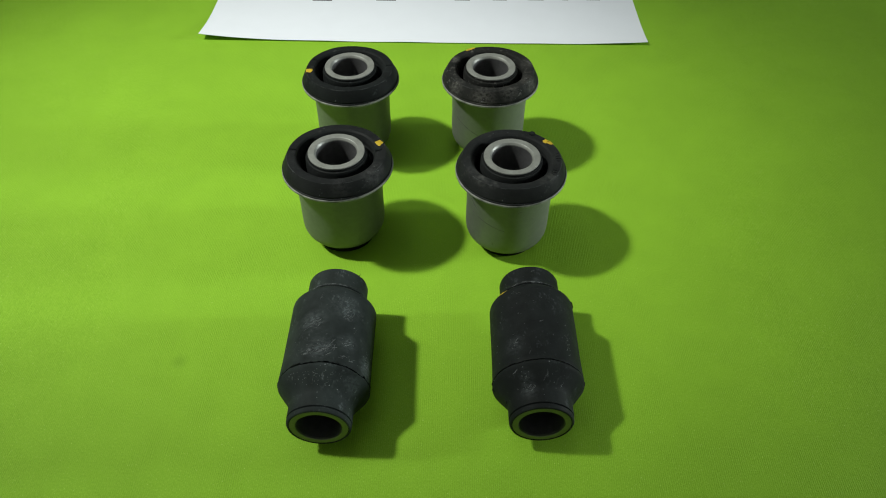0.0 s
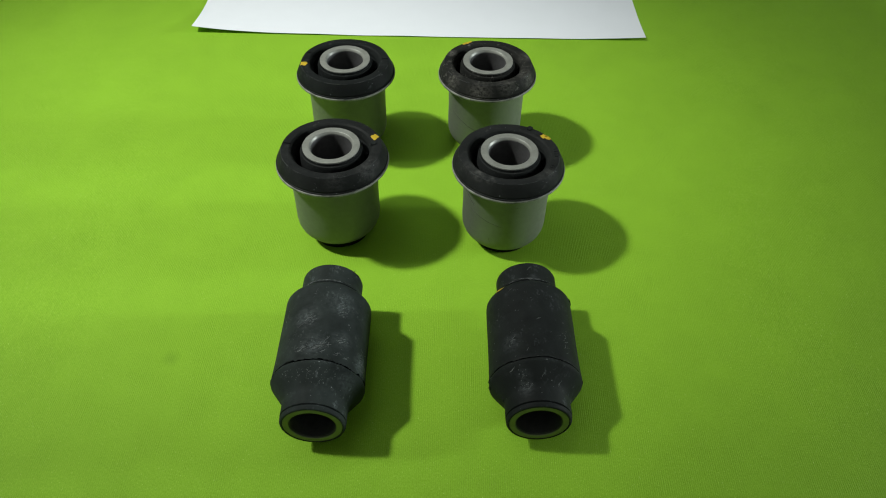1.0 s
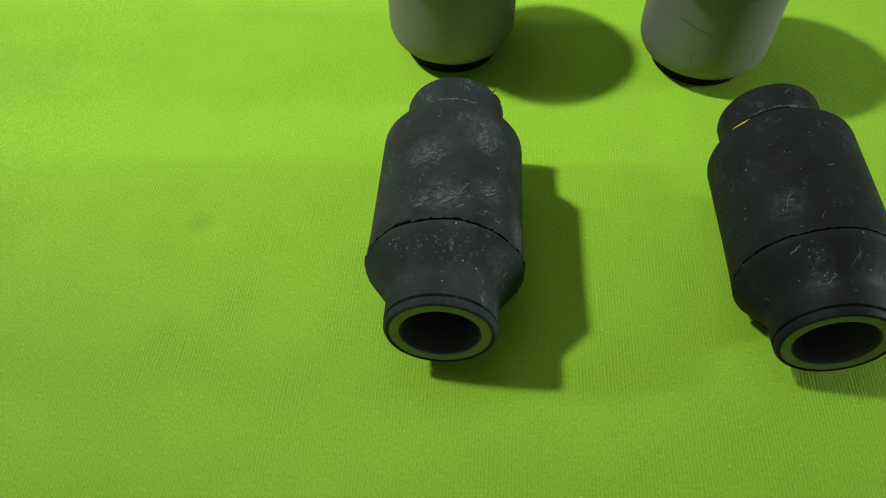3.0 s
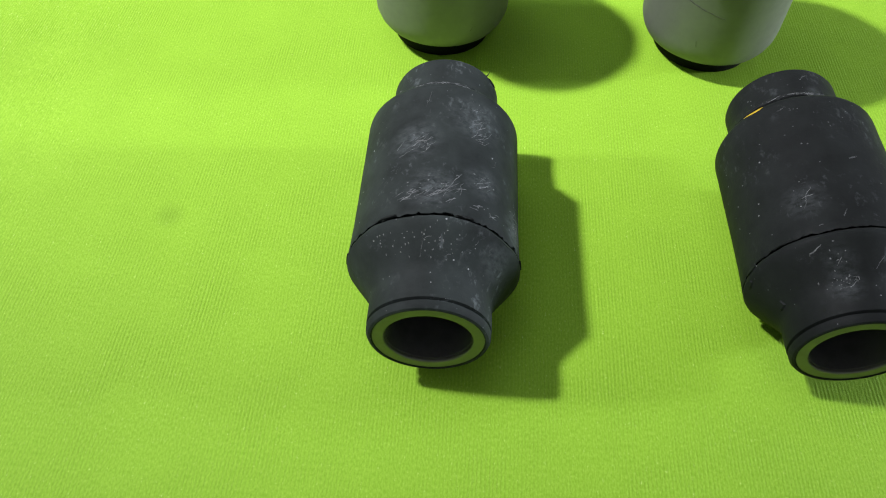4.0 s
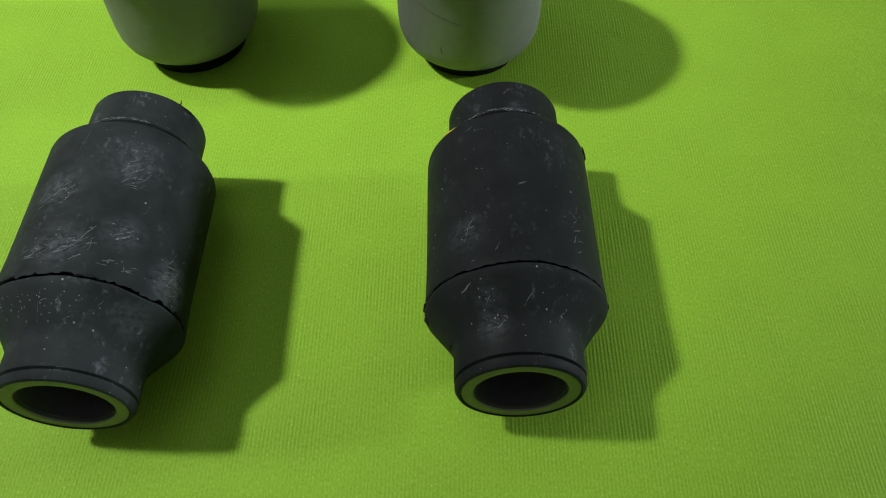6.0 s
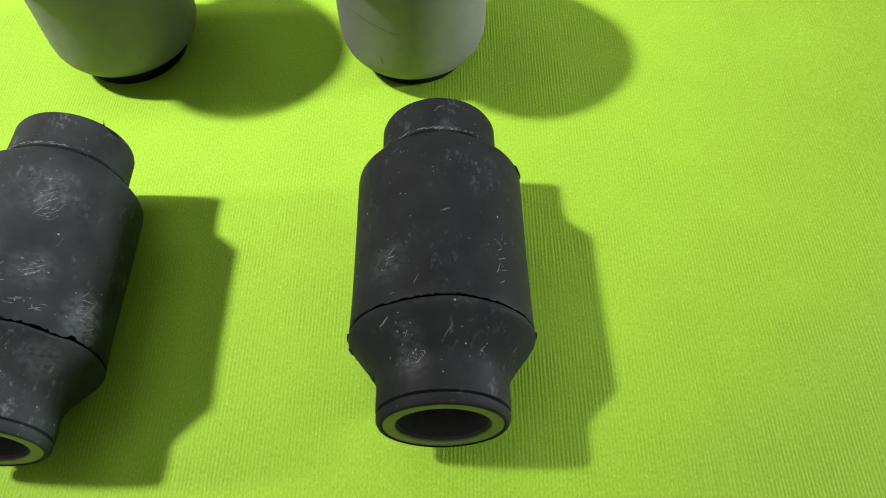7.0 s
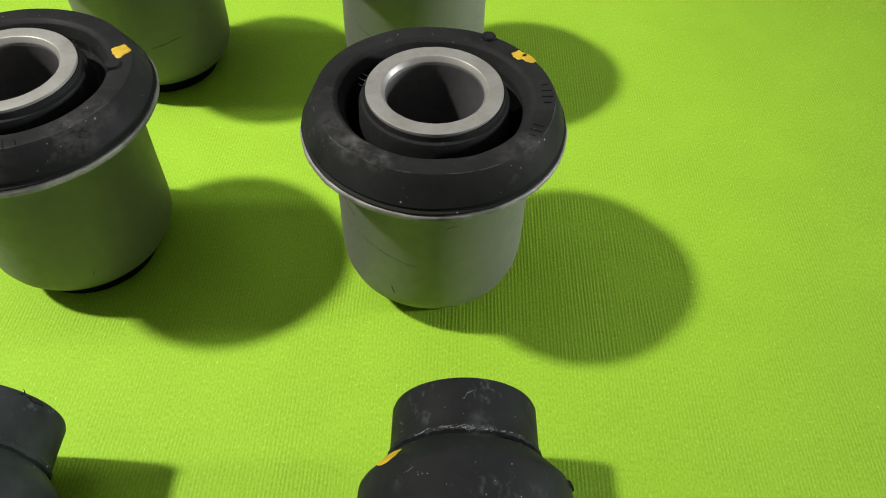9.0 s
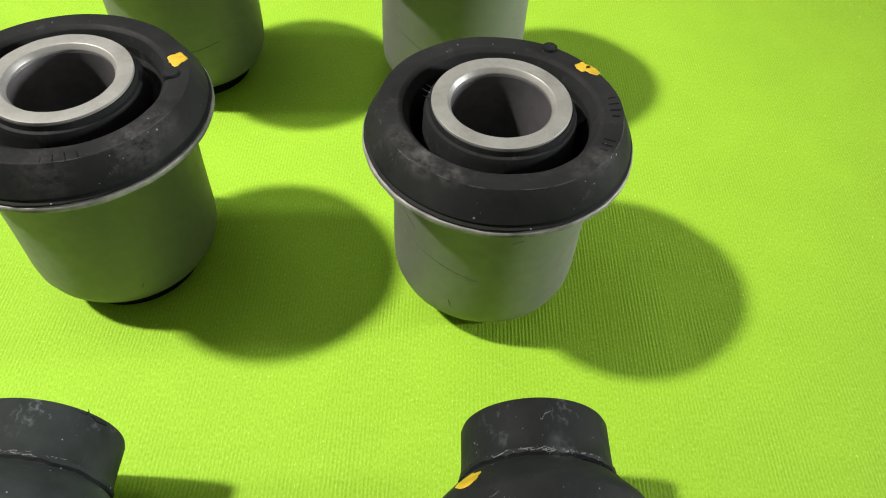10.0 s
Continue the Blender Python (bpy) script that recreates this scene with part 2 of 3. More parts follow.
def blob(surface, u0, v0, du, dv, seed, lift=0.2, n=24, rings=5):
    """A thin irregular patch on a surface(u, v) given in millimetres."""
    bm = bmesh.new()
    mid = bm.verts.new(Vector(surface(u0, v0, lift)) * MM)
    last = None
    for r in range(1, rings + 1):
        ring = []
        for k in range(n):
            a = 2 * math.pi * k / n
            e = (r / rings) * (1 + 0.55 * wave(a, seed, 1.0, 1.6))
            ring.append(bm.verts.new(Vector(surface(u0 + du * e * math.cos(a), v0 + dv * e * math.sin(a), lift if r < rings else 0.0)) * MM))
        for k in range(n):
            j = (k + 1) % n
            if last:
                bm.faces.new((last[k], last[j], ring[j], ring[k]))
            else:
                bm.faces.new((mid, ring[k], ring[j]))
        last = ring
    return bm


def strip(surface, line, width, lift=0.05):
    """A thin raised streak along points (u, v) of a surface, tapering to both ends."""
    bm = bmesh.new()
    rows = []
    for i, (u, v) in enumerate(line):
        a = Vector(line[max(i - 1, 0)])
        b = Vector(line[min(i + 1, len(line) - 1)])
        d = (b - a).normalized()
        w = width * (0.25 + 0.75 * math.sin(math.pi * (i + 0.5) / len(line)))
        side = Vector((-d.y, d.x)) * w / 2
        rows.append([bm.verts.new(Vector(surface(u + s * side.x, v + s * side.y, lift * (1 - abs(s)))) * MM) for s in (-1, 0, 1)])
    for a, b in zip(rows, rows[1:]):
        for k in range(2):
            bm.faces.new((a[k], a[k + 1], b[k + 1], b[k]))
    return bm


def box(cx, cy, cz, sx, sy, sz, turn=None, bevel=0.0):
    bm = bmesh.new()
    bmesh.ops.create_cube(bm, size=1.0)
    bmesh.ops.scale(bm, vec=(sx, sy, sz), verts=bm.verts)
    if bevel:
        bmesh.ops.bevel(bm, geom=bm.edges[:], offset=bevel, segments=2, affect="EDGES")
    if turn:
        bmesh.ops.transform(bm, matrix=turn, verts=bm.verts)
    bmesh.ops.translate(bm, vec=(cx, cy, cz), verts=bm.verts)
    return bm


# ---- an unseen room, added to close the place and bounce light back ----
def structure(name, bm, material, label):
    return tagged(part(name, bm, material, None, label), kind="structure", category=name.split("_")[0])


structure("floor", box(0, 0.3, -0.0565, 5.0, 5.0, 0.1), FLOOR, "plain grey floor under the green cloth")
structure("wall_north", box(0, 2.85, 1.2, 5.2, 0.1, 2.404), WALL, "unseen plain off-white wall added for bounce light")
structure("wall_south", box(0, -2.25, 1.2, 5.2, 0.1, 2.404), WALL, "unseen plain off-white wall added for bounce light")
structure("wall_west", box(-2.55, 0.3, 1.2, 0.1, 5.0, 2.404), WALL, "unseen plain off-white wall added for bounce light")
for name, y, z, sy, sz in (("wall_east_1", -0.96, 1.2, 2.48, 2.404), ("wall_east_2", 1.74, 1.2, 2.12, 2.404), ("wall_east_3", 0.48, 0.13, 0.396, 0.264), ("wall_east_4", 0.48, 1.582, 0.396, 1.64)):
    structure(name, box(2.55, y, z, 0.1, sy, sz), WALL, "unseen off-white wall added for bounce light, beside a small low window")
window = tagged(new("window_1"), "small low window with a white frame", "window", kind="structure")
window.matrix_world = pose(2.55, 0.48, 0.512)
for y, z, sy, sz in ((-0.19, 0, 0.016, 0.496), (0.19, 0, 0.016, 0.496), (0, -0.24, 0.364, 0.016), (0, 0.24, 0.364, 0.016)):
    part("window_frame", box(0, y, z, 0.06, sy, sz), WALL, window)
structure("ceiling", box(0, 0.3, 2.452, 5.2, 5.2, 0.1), WALL, "unseen plain off-white ceiling added for bounce light")


# ---- the cloth ----
def cloth_height(x, y):
    """Flat where things stand, slowly rolling further out; millimetres."""
    far = max(0.0, max(abs(x) - 130, y - 640, 60 - y) / 260)
    return min(1.0, far) * 2.5 * noise.noise(Vector((x / 130, y / 150, 3.1))) - 2.6 * min(1.0, far) * 0.3


def cloth():
    bm = bmesh.new()
    nx, ny, w, d = 150, 130, 1500.0, 1300.0
    grid = []
    for j in range(ny + 1):
        row = []
        for i in range(nx + 1):
            x, y = -w / 2 + w * i / nx, -300 + d * j / ny
            edge = i in (0, nx) or j in (0, ny)
            row.append(bm.verts.new((x * MM, y * MM, (-6.4 if edge else cloth_height(x, y)) * MM)))
        grid.append(row)
    for j in range(ny):
        for i in range(nx):
            bm.faces.new((grid[j][i], grid[j][i + 1], grid[j + 1][i + 1], grid[j + 1][i]))
    ob = part("cloth", bm, CLOTH, None)
    return tagged(ob, "lime green ribbed cloth spread flat under the parts", "cloth", kind="structure")


cloth()


# ---- the sheet of paper ----
def paper():
    base = empty("paper_sheet", pose(-0.0122, 0.4545, 0.0, 0, 0, 0.6), "white printed paper sheet with one lifted corner, on the cloth", "paper")

    def height(x, y):
        # x from -148.5 to 148.5, y from 0 to 210
        corner = max(0.0, 1 - math.hypot((x + 148.5) / 55, y / 38))
        other = max(0.0, 1 - math.hypot((x - 148.5) / 45, y / 30))
        return 0.35 + 3.8 * corner ** 1.7 + 1.6 * other ** 1.8 + 0.5 * max(0, 1 - y / 25) * (0.6 + noise.noise(Vector((x / 38, 0.3, 1.0))))

    bm = bmesh.new()
    nx, ny = 66, 48
    top, low = [], []
    for layer, dz in ((top, 0.14), (low, 0.0)):
        for j in range(ny + 1):
            row = []
            for i in range(nx + 1):
                x, y = -148.5 + 297 * i / nx, 210 * (j / ny) ** 1.5
                bow = 0.9 * math.sin(math.pi * (x + 148.5) / 297) * max(0, 1 - y / 40)
                row.append(bm.verts.new((x * MM, (y - bow) * MM, (height(x, y) + dz) * MM)))
            layer.append(row)
    for layer in (top, low):
        for j in range(ny):
            for i in range(nx):
                bm.faces.new((layer[j][i], layer[j][i + 1], layer[j + 1][i + 1], layer[j + 1][i]))
    rim = [(0, i) for i in range(nx)] + [(j, nx) for j in range(ny)] + [(ny, i) for i in range(nx, 0, -1)] + [(j, 0) for j in range(ny, 0, -1)]
    for (a, b), (c, d) in zip(rim, rim[1:] + rim[:1]):
        bm.faces.new((top[a][b], top[c][d], low[c][d], low[a][b]))
    part("sheet", bm, PAPER, base)
    # a line of print whose feet alone can be seen: plain bars
    for x, w in ((-74, 14), (-28.5, 14), (26, 11), (53, 10), (79, 11), (100, 4), (120, 10)):
        part("print_bar", box(x * MM, (54.5 + (x + 73) * 0.029 + 14) * MM, 0.00062, w * MM, 0.028, 0.0002), INK, base, "dark grey printed bar")
    return base


paper()


# ---- upright flanged bushings ----
def flange_top(r, a):
    """Height of the rubber flange's upper face at a radius and an angle in radians; the face is narrower across the hollows."""
    crease = 22.1 - 1.0 * math.sin(a) ** 2
    hole = 18.6 - 0.9 * math.sin(a) ** 2
    if r <= crease:
        return 48.6 - max(0.0, hole - r) * 1.8
    return 48.6 - (r - crease) / (24.4 - crease) * 4.85


def flange_at(angle, r, lift):
    """A place on the flange: angle in degrees, radius and lift in millimetres."""
    a = radians(angle)
    return ((r + lift * 0.4) * math.cos(a), (r + lift * 0.4) * math.sin(a), flange_top(r, a) + lift)


def shell_radius(z):
    pts = ((4.2, 15.2), (4.5, 16.3), (5.4, 17.6), (7.0, 18.6), (9.2, 19.3), (12, 19.5), (17, 19.5), (22, 19.45), (32, 19.6), (37.5, 19.8), (41.0, 20.1))
    for (z0, r0), (z1, r1) in zip(pts, pts[1:]):
        if z <= z1:
            return r0 + (r1 - r0) * max(0.0, (z - z0) / (z1 - z0))
    return pts[-1][1]


def shell_at(angle, z, lift):
    a, r = radians(angle), shell_radius(z) + lift
    return (r * math.cos(a), r * math.sin(a), z)


def upright_bushing(x, y, seed, label, rubber_mat, voids, nub, paint, notches, bars, scuffs, low=0.0, tall=1.0):
    base = empty("flanged_bushing", pose(x * MM, y * MM, 0) @ Matrix.Diagonal((1, 1, tall, 1)), label, "bushing", "four upright flanged bushings")
    # pressed steel shell with its turned-out lip
    heights = (4.2, 4.3, 4.5, 4.9, 5.4, 6.1, 7.0, 8.0, 9.2, 10.5, 12, 17, 22, 27, 32, 37, 40.4)
    outer = [(shell_radius(z), z + low * max(0.0, 12 - z) / 8) for z in heights]
    outer += [(20.4, 40.7), (21.0, 40.95), (22.5, 41.0), (24.2, 41.1), (24.2, 42.4), (18, 42.45), (18.3, 40), (18.2, 8 + low), (14.9, 4.6 + low)]

    def dents(i, a):
        if i > 16:
            return (0.10 * wave(a, seed + i * 0.02, 1, 5), 0.10 * wave(a, seed + 4, 1, 4)) if i < 20 else (0, 0)
        return 0.07 * wave(a, seed + i * 0.18, 1, 2.0), 0
    part("outer_shell", revolve(outer, 96, dents), SHELL, base, "matt grey steel shell with turned-out lip")
    edge = rounded([(24.1, 41.0), (24.8, 41.05), (25.12, 41.5), (25.1, 42.1), (24.9, 42.4), (24.1, 42.44)], 0.12, 2)
    part("lip_edge", revolve(edge, 160, lambda i, a: (0.09 * wave(a, seed + 1, 1, 9) + 0.06 * wave(a, seed + 5, 1, 26), 0.10 * wave(a, seed + 4, 1, 4))), LIP, base, "worn bare metal edge of the lip")
    # moulded rubber flange above the lip
    prof = rounded([(23.9, 42.5), (24.75, 42.55), (24.85, 42.95), (24.25, 43.2), (24.4, 43.75), (22.1, 48.6), (18.6, 48.6), (17.7, 48.0), (16.5, 46.0), (16.4, 38.0), (16.4, 22.0), (17.6, 22.0), (17.8, 42.5)], 0.16, 2)

    def moulded(i, a):
        # the face narrows towards front and back; the bead over the lip is uneven
        squash = {5: 1.0, 6: 0.9, 7: 0.9, 8: 0.5}.get(i // 3, 0.0) * math.sin(a) ** 2
        bead = 0.10 * wave(a, seed + 15, 1, 11) if i // 3 in (1, 2) else 0.0
        return 0.10 * wave(a, seed + 9, 1, 3) - squash + bead, 0.12 * wave(a, seed + 11, 1, 3)
    part("rubber_flange", revolve(prof, 144, moulded), rubber_mat, base, "black rubber flange")
    # the rubbed crease between face and bevel, its highlight painted as paler broken strips
    def crease_at(angle, off, lift):
        a = radians(angle)
        return flange_at(angle, 22.1 - 1.0 * math.sin(a) ** 2 + off + 0.1 * wave(a, seed + 9, 1, 3), lift + 0.12 * wave(a, seed + 11, 1, 3))
    rng = random.Random(int(seed * 10))
    run = bmesh.new()
    for n in range(16):
        a0 = rng.uniform(-172, -8)
        span = rng.uniform(4, 16)
        one = strip(crease_at, [(a0 + span * (k / 11 - 0.5), 0.10 * noise.noise(Vector((k * 0.6, n, seed))) - 0.06) for k in range(12)], rng.uniform(0.12, 0.30), 0.03)
        me = bpy.data.meshes.new("worn_edge_highlight")
        one.to_mesh(me)
        one.free()
        run.from_mesh(me)
        bpy.data.meshes.remove(me)
    part("worn_edge_highlight", run, RUBBER_EDGE_HIGHLIGHT, base, "rubbed flange edge with its highlight painted greyish")
    # rubber round the sleeve, sloping down to two deep hollows

    def floor_dip(i, a):
        deep = 0.0
        for v, half in voids:
            d = abs((math.degrees(a) - v + 180) % 360 - 180)
            deep = max(deep, min(1.0, max(0.0, (half - d) / 7)))
        return (0, -deep * (19 if i in (7, 8, 9) else 9 if i == 6 else 3 if i == 5 else 0))
    inner = [(12.62, 49.3), (12.85, 49.3), (13.0, 48.3), (13.55, 48.1), (13.9, 47.2), (14.1, 45.2), (14.4, 43.8), (15.1, 43.2), (16.2, 44.2), (16.8, 45.6), (16.8, 18.0), (12.55, 18.0)]
    part("inner_rubber", revolve(inner, 180, floor_dip), rubber_mat, base, "black rubber web round the sleeve")
    tube = rounded([(12.6, 4.0), (12.6, 49.8), (9.75, 49.8), (9.1, 48.8), (9.1, 4.0)], 0.16)
    part("inner_sleeve", revolve(tube, 96, lambda i, a: (0, 0.06 * wave(a, seed + 2, 1, 6))), STEEL, base, "bare machined steel sleeve")
    # thin dark tube that stands in for the shade inside the bore
    part("bore_darkening", revolve(rounded([(9.09, 4.0), (9.09, 48.5), (8.95, 48.2), (8.95, 4.0)], 0.05, 1), 72), BORE, base, "bore wall darkened for the shade inside")
    foot = rounded([(14.1, 0.0), (14.5, 1.6), (14.5, 5.0 + low), (10.5, 5.0 + low), (10.0, 0.0)], 0.6)
    part("base_ring", revolve(foot, 80), RUBBER_DEEP, base, "black rubber foot ring")
    # moulded stub, paint spot, notches, illegible raised marks
    if nub:
        a, r = nub
        c = flange_at(a, r, -0.4)
        bm = bmesh.new()
        bmesh.ops.create_cone(bm, cap_ends=True, segments=20, radius1=1.7 * MM, radius2=1.45 * MM, depth=1.8 * MM)
        bmesh.ops.bevel(bm, geom=bm.edges[:], offset=0.15 * MM, segments=2, affect="EDGES")
        bmesh.ops.translate(bm, vec=Vector(c) * MM, verts=bm.verts)
        part("rubber_stub", bm, RUBBER_PLAIN, base)
    for i, (a, r, da, dr) in enumerate(paint):
        part("paint_mark", blob(flange_at, a, r, da, dr, seed + i * 1.7), PAINT, base, "yellow paint mark")
    for a in notches:
        turn = Matrix.Rotation(radians(a), 4, "Z")
        part("notch", box(*(Vector(flange_at(a, 20.2, 0.0)) * MM), 3.5 * MM, 0.55 * MM, 0.36 * MM, turn, 0.1 * MM), RUBBER_DEEP, base, "moulded parting ridge")
    for a, r, da, dr in bars:
        part("raised_mark", strip(flange_at, [(a + da * (k / 4 - 0.5), r + dr * (k / 4 - 0.5)) for k in range(5)], 0.5, 0.22), rubber_mat, base)
    for a, z, da, dz, w in scuffs:
        line = [(a + da * (k / 9 - 0.5), z + dz * (k / 9 - 0.5) + 0.5 * noise.noise(Vector((k * 0.5, seed, a)))) for k in range(10)]
        part("scratch", strip(shell_at, line, w, 0.09), CRACK, base, "dark scratch on the shell")
    return base


def marks(start, end, r, count):
    return [(start + (end - start) * k / max(count - 1, 1), r, 0.4, 2.0 if k % 3 else 1.4) for k in range(count)]


front_bushing = upright_bushing(36.0, 274.8, 1.0, "black and grey flanged rubber bushing standing upright, scuffed rim", RUBBER_RUBBED, ((168, 62), (-40, 48)), (61, 20.8), [(38.5, 20.4, 3.6, 1.5), (33.6, 21.3, 4.2, 1.4)], (), marks(-4, 10, 20.6, 4) + marks(-31, -23, 20.2, 3),
                [(-122, 23.8, 50, -4.5, 0.42), (-148, 31, 20, -4, 0.5), (-112, 12.5, 1.5, -2.0, 0.22), (-78, 33.5, 6, 0.6, 0.2)])
upright_bushing(-42.3, 275.3, 2.0, "black and grey flanged rubber bushing standing upright, yellow dab on rim", RUBBER_SHINED, ((168, 62), (-40, 48)), (11, 18.9), [(23.5, 19.9, 5.0, 1.6)], (174,), marks(-80, -64, 20.2, 4),
                [(-62, 12, 2, 1.2, 0.25)], low=0.7, tall=1.009)
upright_bushing(-44.4, 345.6, 3.0, "black and grey flanged rubber bushing standing upright near the paper", RUBBER, ((168, 62), (-40, 48)), None, [(189, 20.6, 5.4, 1.6)], (160, 8), [],
                [(-62, 19, 24, 1.6, 0.18), (-110, 14, 20, -1.2, 0.16)])
upright_bushing(28.0, 347.5, 4.0, "dusty flanged rubber bushing standing upright, worn whitish rim", RUBBER_DUSTY, ((168, 62), (-40, 48)), (104, 23.2), [(120, 21.3, 6.5, 1.3)], (), [],
                [(-125, 22, 50, -7, 0.4), (-60, 20, 20, 2, 0.3)])


# ---- lying sleeve bushings: axis along y, built along z from the open front end ----
def jacket_radius(s):
    pts = ((-0.7, 11.5), (0.4, 11.98), (6.7, 12.05), (7.7, 12.3), (9.1, 13.1), (10.8, 14.3), (12.6, 15.65), (14.2, 16.85), (15.0, 17.4), (15.4, 17.55), (17.2, 17.45), (30.0, 17.2), (52.3, 17.2), (53.1, 16.7), (57.0, 12.9), (57.45, 12.2), (57.8, 12.75), (58.4, 12.85), (59.0, 12.5), (60.2, 12.45), (67.6, 12.35))
    for (a, r0), (b, r1) in zip(pts, pts[1:]):
        if s <= b:
            return r0 + (r1 - r0) * max(0.0, (s - a) / (b - a))
    return pts[-1][1]


def jacket_at(angle, s, lift):
    a, r = radians(angle), jacket_radius(s) + lift
    return (r * math.cos(a), r * math.sin(a), s)


def lying_bushing(x, y, yaw, seed, label, mat, ragged, paint, streaks):
    # local z runs along the bushing, from the front end to the rear one
    m = pose(x * MM, y * MM, 17.0 * MM, 0, 0, yaw) @ pose(0, 0, 0, -90, 0, 0)
    base = empty("sleeve_bushing", m, label, "bushing", "two lying sleeve bushings")

    def tear(i, a):
        # the ragged edge of the jacket where it meets the front boot
        if i in (0, 1, len(skin) - 1):
            return 0.08 * wave(a, seed, 1, 12), ragged * (wave(a, seed, 0.55, 2.5) + wave(a, seed + 3, 0.42, 8) + wave(a, seed + 6, 0.5, 17) + wave(a, seed + 8, 0.3, 30))
        if skin[i][1] in (57.45, 57.8, 58.4):
            # the rough moulded ring round the neck
            return 0.10 * wave(a, seed + i * 0.6, 1, 14), 0.25 * wave(a, seed + 2, 1, 9)
        return 0.05 * wave(a, seed + i * 0.1, 1, 2.2), 0
    skin = [(15.6, 17.3), (17.35, 16.45 + 0.1 * ragged), (17.5, 16.85 + 0.1 * ragged), (17.4, 18.8), (17.25, 24), (17.2, 32), (17.2, 40), (17.2, 47), (17.2, 51.6), (17.1, 52.4), (16.7, 53.1), (15.6, 54.3), (14.0, 55.9), (12.95, 56.9), (12.4, 57.2), (12.2, 57.45), (12.75, 57.8), (12.85, 58.4), (12.5, 59.0), (12.45, 61), (12.4, 63), (12.4, 66.4), (12.15, 67.05), (11.5, 67.35), (10.3, 67.35), (10.3, 20)]
    part("rubber_jacket", revolve(skin, 220, tear), mat, base, "black rubber jacket")
    boot = [(10.75, -0.1), (10.85, -0.6), (11.1, -0.7), (11.55, -0.5), (11.95, 0.2), (12.0, 0.95), (11.35, 1.15), (11.35, 1.45), (12.0, 1.7), (12.08, 2.0), (12.05, 6.7), (12.3, 7.7), (13.1, 9.1), (14.3, 10.8), (15.65, 12.6), (16.85, 14.2), (17.4, 15.0), (17.55, 15.4), (17.4, 16.15 - 0.2 * ragged), (15.4, 16.2 - 0.2 * ragged), (14, 16.2), (10.3, 17)]
    part("rubber_boot", revolve(boot, 144, lambda i, a: (0.04 * wave(a, seed + 5 + i * 0.07, 1, 2.6), (ragged * (wave(a, seed, 0.55, 2.5) + wave(a, seed + 3, 0.25, 8))) if i in (17, 18, 19) else 0)), mat, base, "black rubber front boot")
    sleeve = rounded([(10.8, -0.5), (10.8, 67.1), (8.5, 67.1), (8.5, -0.2), (8.7, -0.5)], 0.12)
    part("inner_sleeve", revolve(sleeve, 80), STEEL_DULL, base, "dull steel inner sleeve")
    part("bore_darkening", revolve(rounded([(8.45, 0.4), (8.45, 66.5), (8.2, 66.5), (8.3, 0.4)], 0.02, 1), 64), BORE, base, "dark grey bore wall")
    for a, s, da, ds in paint:
        part("paint_mark", blob(jacket_at, a, s, da, ds, seed), PAINT, base, "yellow paint mark")
    for a, s, da, ds, w in streaks:
        line = [(a + da * (k / 9 - 0.5) + 1.6 * noise.noise(Vector((k * 0.3, seed, s))), s + ds * (k / 9 - 0.5) + 0.7 * noise.noise(Vector((a, seed, k * 0.3)))) for k in range(10)]
        part("scuff", strip(jacket_at, line, w * 0.42, 0.004), SCUFF, base, "pale scuff")
    return base


def flash_hair(parent, angle, s_at, r, length):
    """A thin curved whisker of moulding flash on a rim."""
    bm = bmesh.new()
    rows = []
    a = radians(angle)
    out, along = Vector((math.cos(a), math.sin(a), 0)), Vector((-math.sin(a), math.cos(a), 0))
    for k in range(6):
        t = k / 5
        c = out * (r + length * t) + along * (-0.5 * length * t * t) + Vector((0, 0, s_at))
        w = 0.22 * (1 - t) + 0.03
        rows.append([bm.verts.new((c + along * w * math.cos(q) + Vector((0, 0, w * math.sin(q)))) * MM) for q in (0.5, 2.6, 4.7)])
    for p, q in zip(rows, rows[1:]):
        for k in range(3):
            bm.faces.new((p[k], p[(k + 1) % 3], q[(k + 1) % 3], q[k]))
    bm.faces.new(rows[-1])
    part("flash_whisker", bm, RUBBER_PLAIN, parent, "thin rubber whisker")


def scratched(parent, angle, s_at, da, ds, count, slant, seed, specks=0.45):
    """A patch of fine crossing scratches, joined: centre, spread, number and main slant."""
    rng = random.Random(seed)
    whole = bmesh.new()
    for n in range(count):
        a0, s0 = angle + rng.gauss(0, da * 0.42), s_at + rng.gauss(0, ds * 0.42)
        la, ls = rng.uniform(1.5, 7.0), rng.uniform(-0.5, 0.7) + slant * rng.uniform(0.4, 1.2)
        bend = rng.uniform(-0.5, 0.5)
        line = [(a0 + la * (k / 7 - 0.5), s0 + ls * (k / 7 - 0.5) + bend * (k / 7 - 0.5) ** 2 + 0.15 * noise.noise(Vector((k * 0.7, n, seed)))) for k in range(8)]
        one = strip(jacket_at, line, rng.uniform(0.08, 0.22), 0.03)
        if rng.random() < specks:
            spot_a, spot_s = angle + rng.gauss(0, da * 0.6), s_at + rng.gauss(0, ds * 0.6)
            one.free()
            one = blob(jacket_at, spot_a, spot_s, rng.uniform(0.3, 0.7), rng.uniform(0.07, 0.2), n + seed, 0.03, 7, 1)
        me = bpy.data.meshes.new("scuff")
        one.to_mesh(me)
        one.free()
        whole.from_mesh(me)
        bpy.data.meshes.remove(me)
    part("scuff", whole, SCUFF, parent, "patch of fine pale scratches")


SCUFF = plain("pale_scuff", (0.20, 0.215, 0.22), 0.8, 0.75, 1500)
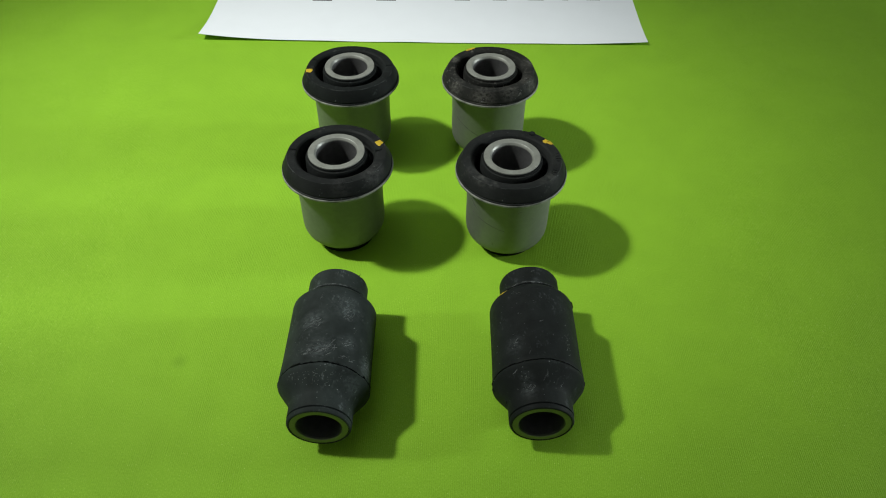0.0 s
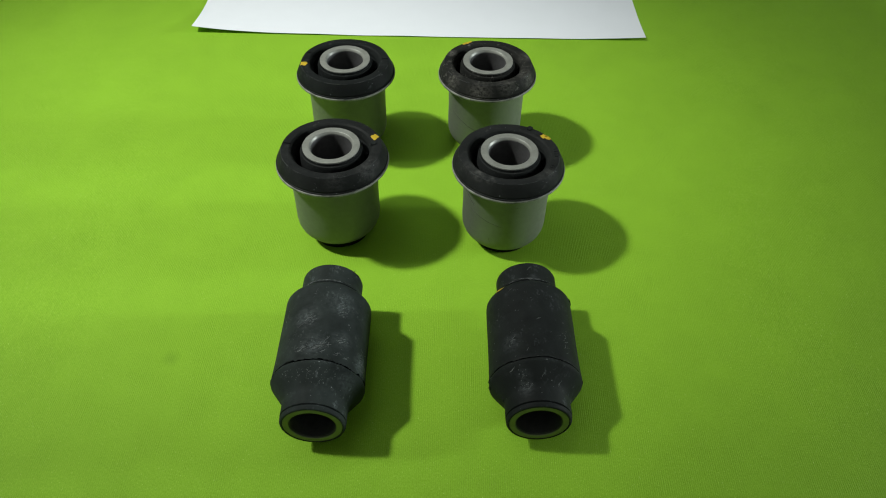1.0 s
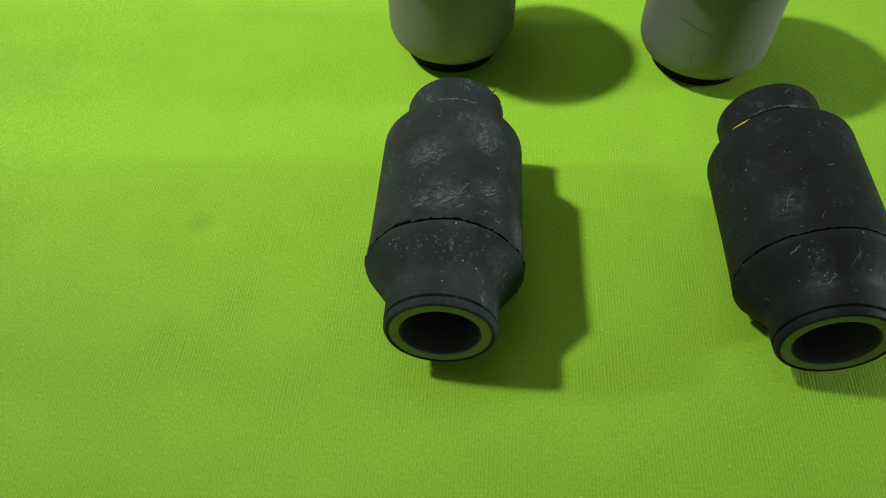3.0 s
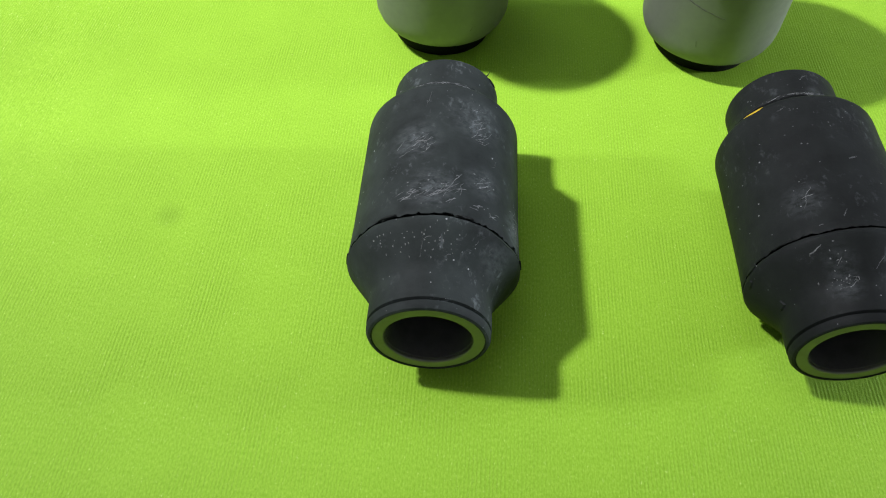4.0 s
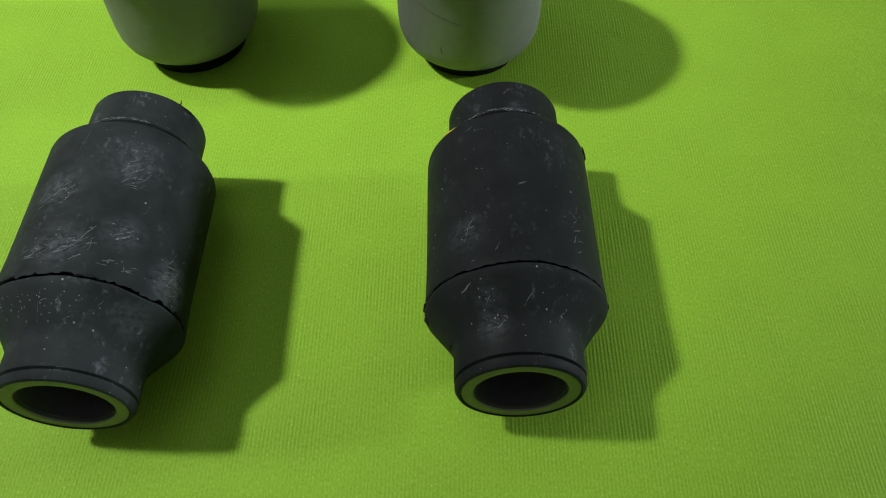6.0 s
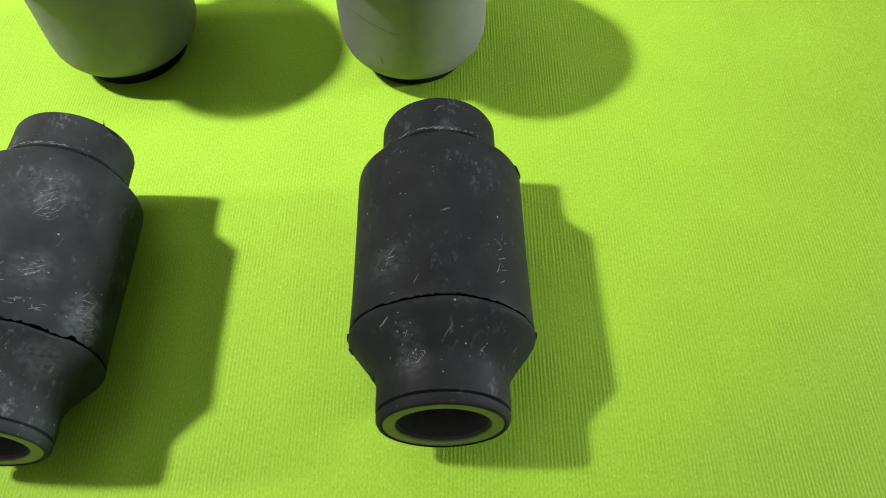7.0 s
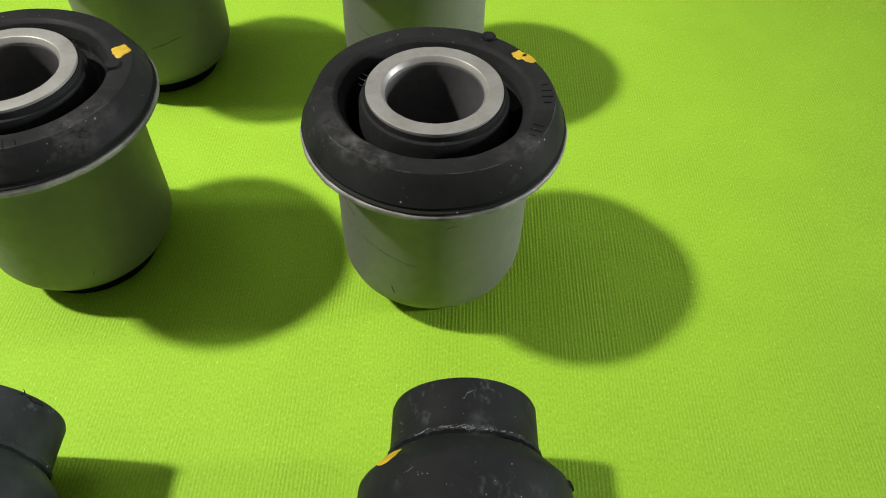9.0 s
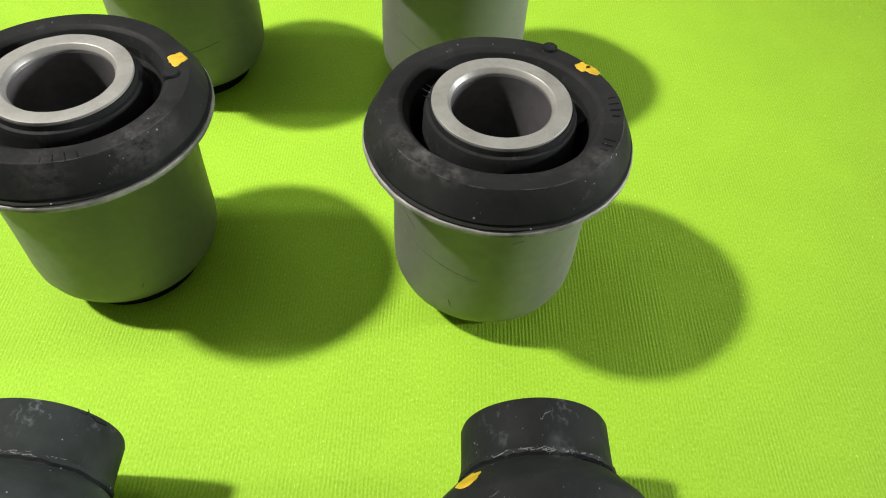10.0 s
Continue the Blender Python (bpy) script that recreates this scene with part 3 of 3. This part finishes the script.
# angles: -90 is up, 0 towards +x
left_bushing = lying_bushing(-36.9, 156.6, 0.8, 11.0, "black rubber sleeve bushing lying on its side, whitish scuffs", RUBBER_SCUFFED, 0.9, [],
              [(-86, 22.6, 12, 2, 0.7), (-79, 25, 7, 4, 0.6), (-90, 21.6, 14, 2, 0.5), (-104, 35.3, 12, 1.5, 0.8), (-90, 37.2, 18, 3, 0.3), (-108, 21, 9, 2, 0.8), (-58, 26, 7, 1.5, 0.8), (-62, 42, 6, 5, 0.4), (-20, 22.5, 8, 5, 0.8), (-70, 45, 5, 5, 0.3), (-60, 44, 8, 3, 0.35), (-56, 40, 7, 3, 0.3), (-66, 39, 5, 2, 0.4), (-74, 23.5, 2, 3.5, 0.6), (-76, 26.8, 3, 1, 0.5), (-112, 33, 12, 2, 0.35), (-98, 33.5, 6, 2, 0.45), (-116, 30, 5, 4, 0.3), (-55, 29, 8, 2, 0.35), (-50, 33, 6, 3, 0.3), (-24, 26, 5, 4, 0.4), (-16, 19.5, 8, 2, 0.5), (-100, 48, 3, 5, 0.3), (-75, 58.2, 46, 0.5, 0.45), (-120, 58.2, 34, 0.4, 0.4), (-95, 56.4, 22, 0.8, 0.3), (-60, 12, 4, 3, 0.3), (-98, 11, 3, 3, 0.3), (-40, 10, 4, 2.5, 0.35)])
right_bushing = lying_bushing(44.7, 160.3, 1.1, 15.0, "clean black rubber sleeve bushing lying on its side, small yellow mark", RUBBER_PLAIN, 0.5, [(-141, 54.4, 9.0, 1.6)],
              [(-122, 25.5, 7, 5, 0.5), (-112, 7.0, 16, 0.8, 0.5), (-53, 23.6, 3, 2.2, 0.7), (-52, 27.3, 7, 2.5, 0.3), (-104, 20, 2, 1.5, 0.4), (-70, 58.2, 50, 0.5, 0.5), (-118, 58.2, 36, 0.4, 0.45), (-128, 13.5, 10, 1.5, 0.5), (-126, 17.6, 16, 0.6, 0.4), (-60, 35, 3, 1, 0.5), (-48, 31, 2, 2.5, 0.4), (-90, 64, 8, 1.2, 0.35), (-86, 11, 8, 2.5, 0.3)])
for angle, along, da, ds in ((-176, 8.6, 6, 0.8), (-18, 52.2, 7, 0.35)):
    part("rubber_burr", blob(jacket_at, angle, along, da, ds, along, 0.28), RUBBER_PLAIN, right_bushing, "torn rubber burr")
for angle, along, da, ds in ((-30, 66.4, 8, 0.35),):
    part("rubber_burr", blob(jacket_at, angle, along, da, ds, along + angle, 0.2), RUBBER_PLAIN, left_bushing, "torn rubber burr")
flash_hair(left_bushing, -41, 66.6, 12.2, 1.9)
for angle, along, da, ds, count, slant in ((-86, 22.6, 13, 2.6, 26, 1.4), (-107, 22.0, 9, 2.0, 18, 0.6), (-103, 36.0, 11, 3.0, 22, 1.6), (-61, 39.5, 8, 3.5, 18, 1.0), (-58, 26.5, 8, 2.2, 16, 0.5), (-22, 22.5, 9, 3.5, 26, 0.8), (-66, 46.5, 6, 2.5, 8, 1.8), (-92, 12.0, 30, 3.0, 44, 0.2), (-55, 19.5, 16, 1.5, 12, 0.4), (-124, 13, 10, 2.0, 10, 0.4), (-90, 58.2, 40, 0.5, 28, 0.0)):
    scratched(left_bushing, angle, along, da, ds, count, slant, int(along * 10) + count, 0.9 if along < 16 else 0.45)
for angle, along, da, ds, count, slant in ((-112, 8.2, 12, 0.7, 20, 0.1), (-118, 11.5, 7, 2.6, 9, 1.0), (-122, 25.0, 6, 2.4, 4, 0.8), (-92, 58.15, 40, 0.5, 38, 0.0), (-120, 50.0, 7, 2.0, 8, 0.4), (-52, 28.0, 5, 1.6, 4, -0.9), (-60, 9.5, 7, 1.6, 5, 0.6), (-48, 23.0, 5, 4.0, 4, 0.4), (-96, 40.0, 34, 9.0, 16, 0.2)):
    scratched(right_bushing, angle, along, da, ds, count, slant, int(along * 10) + count, 0.85 if along < 16 or ds > 6 else 0.4)
for angle, along, da, ds in ((-4, 16.3, 5, 0.35), (-174, 16.2, 6, 0.4), (178, 14.6, 4, 0.5), (-28, 57.0, 5, 0.5), (-58, 57.4, 9, 0.3), (-160, 56.6, 6, 0.35)):
    part("rubber_burr", blob(jacket_at, angle, along, da, ds, along, 0.3), RUBBER_PLAIN, right_bushing, "torn rubber burr")
for angle, along, da, ds in ((-176, 16.4, 6, 0.45), (-8, 16.6, 6, 0.4), (-120, 16.7, 7, 0.3), (-70, 16.6, 6, 0.3)):
    part("rubber_burr", blob(jacket_at, angle, along, da, ds, along + angle, 0.28), RUBBER_PLAIN, left_bushing, "torn rubber burr")
for angle, length in ((164, 1.5), (170, 2.0), (177, 1.3)):
    flash_hair(front_bushing, angle, 49.0, 12.8, length)
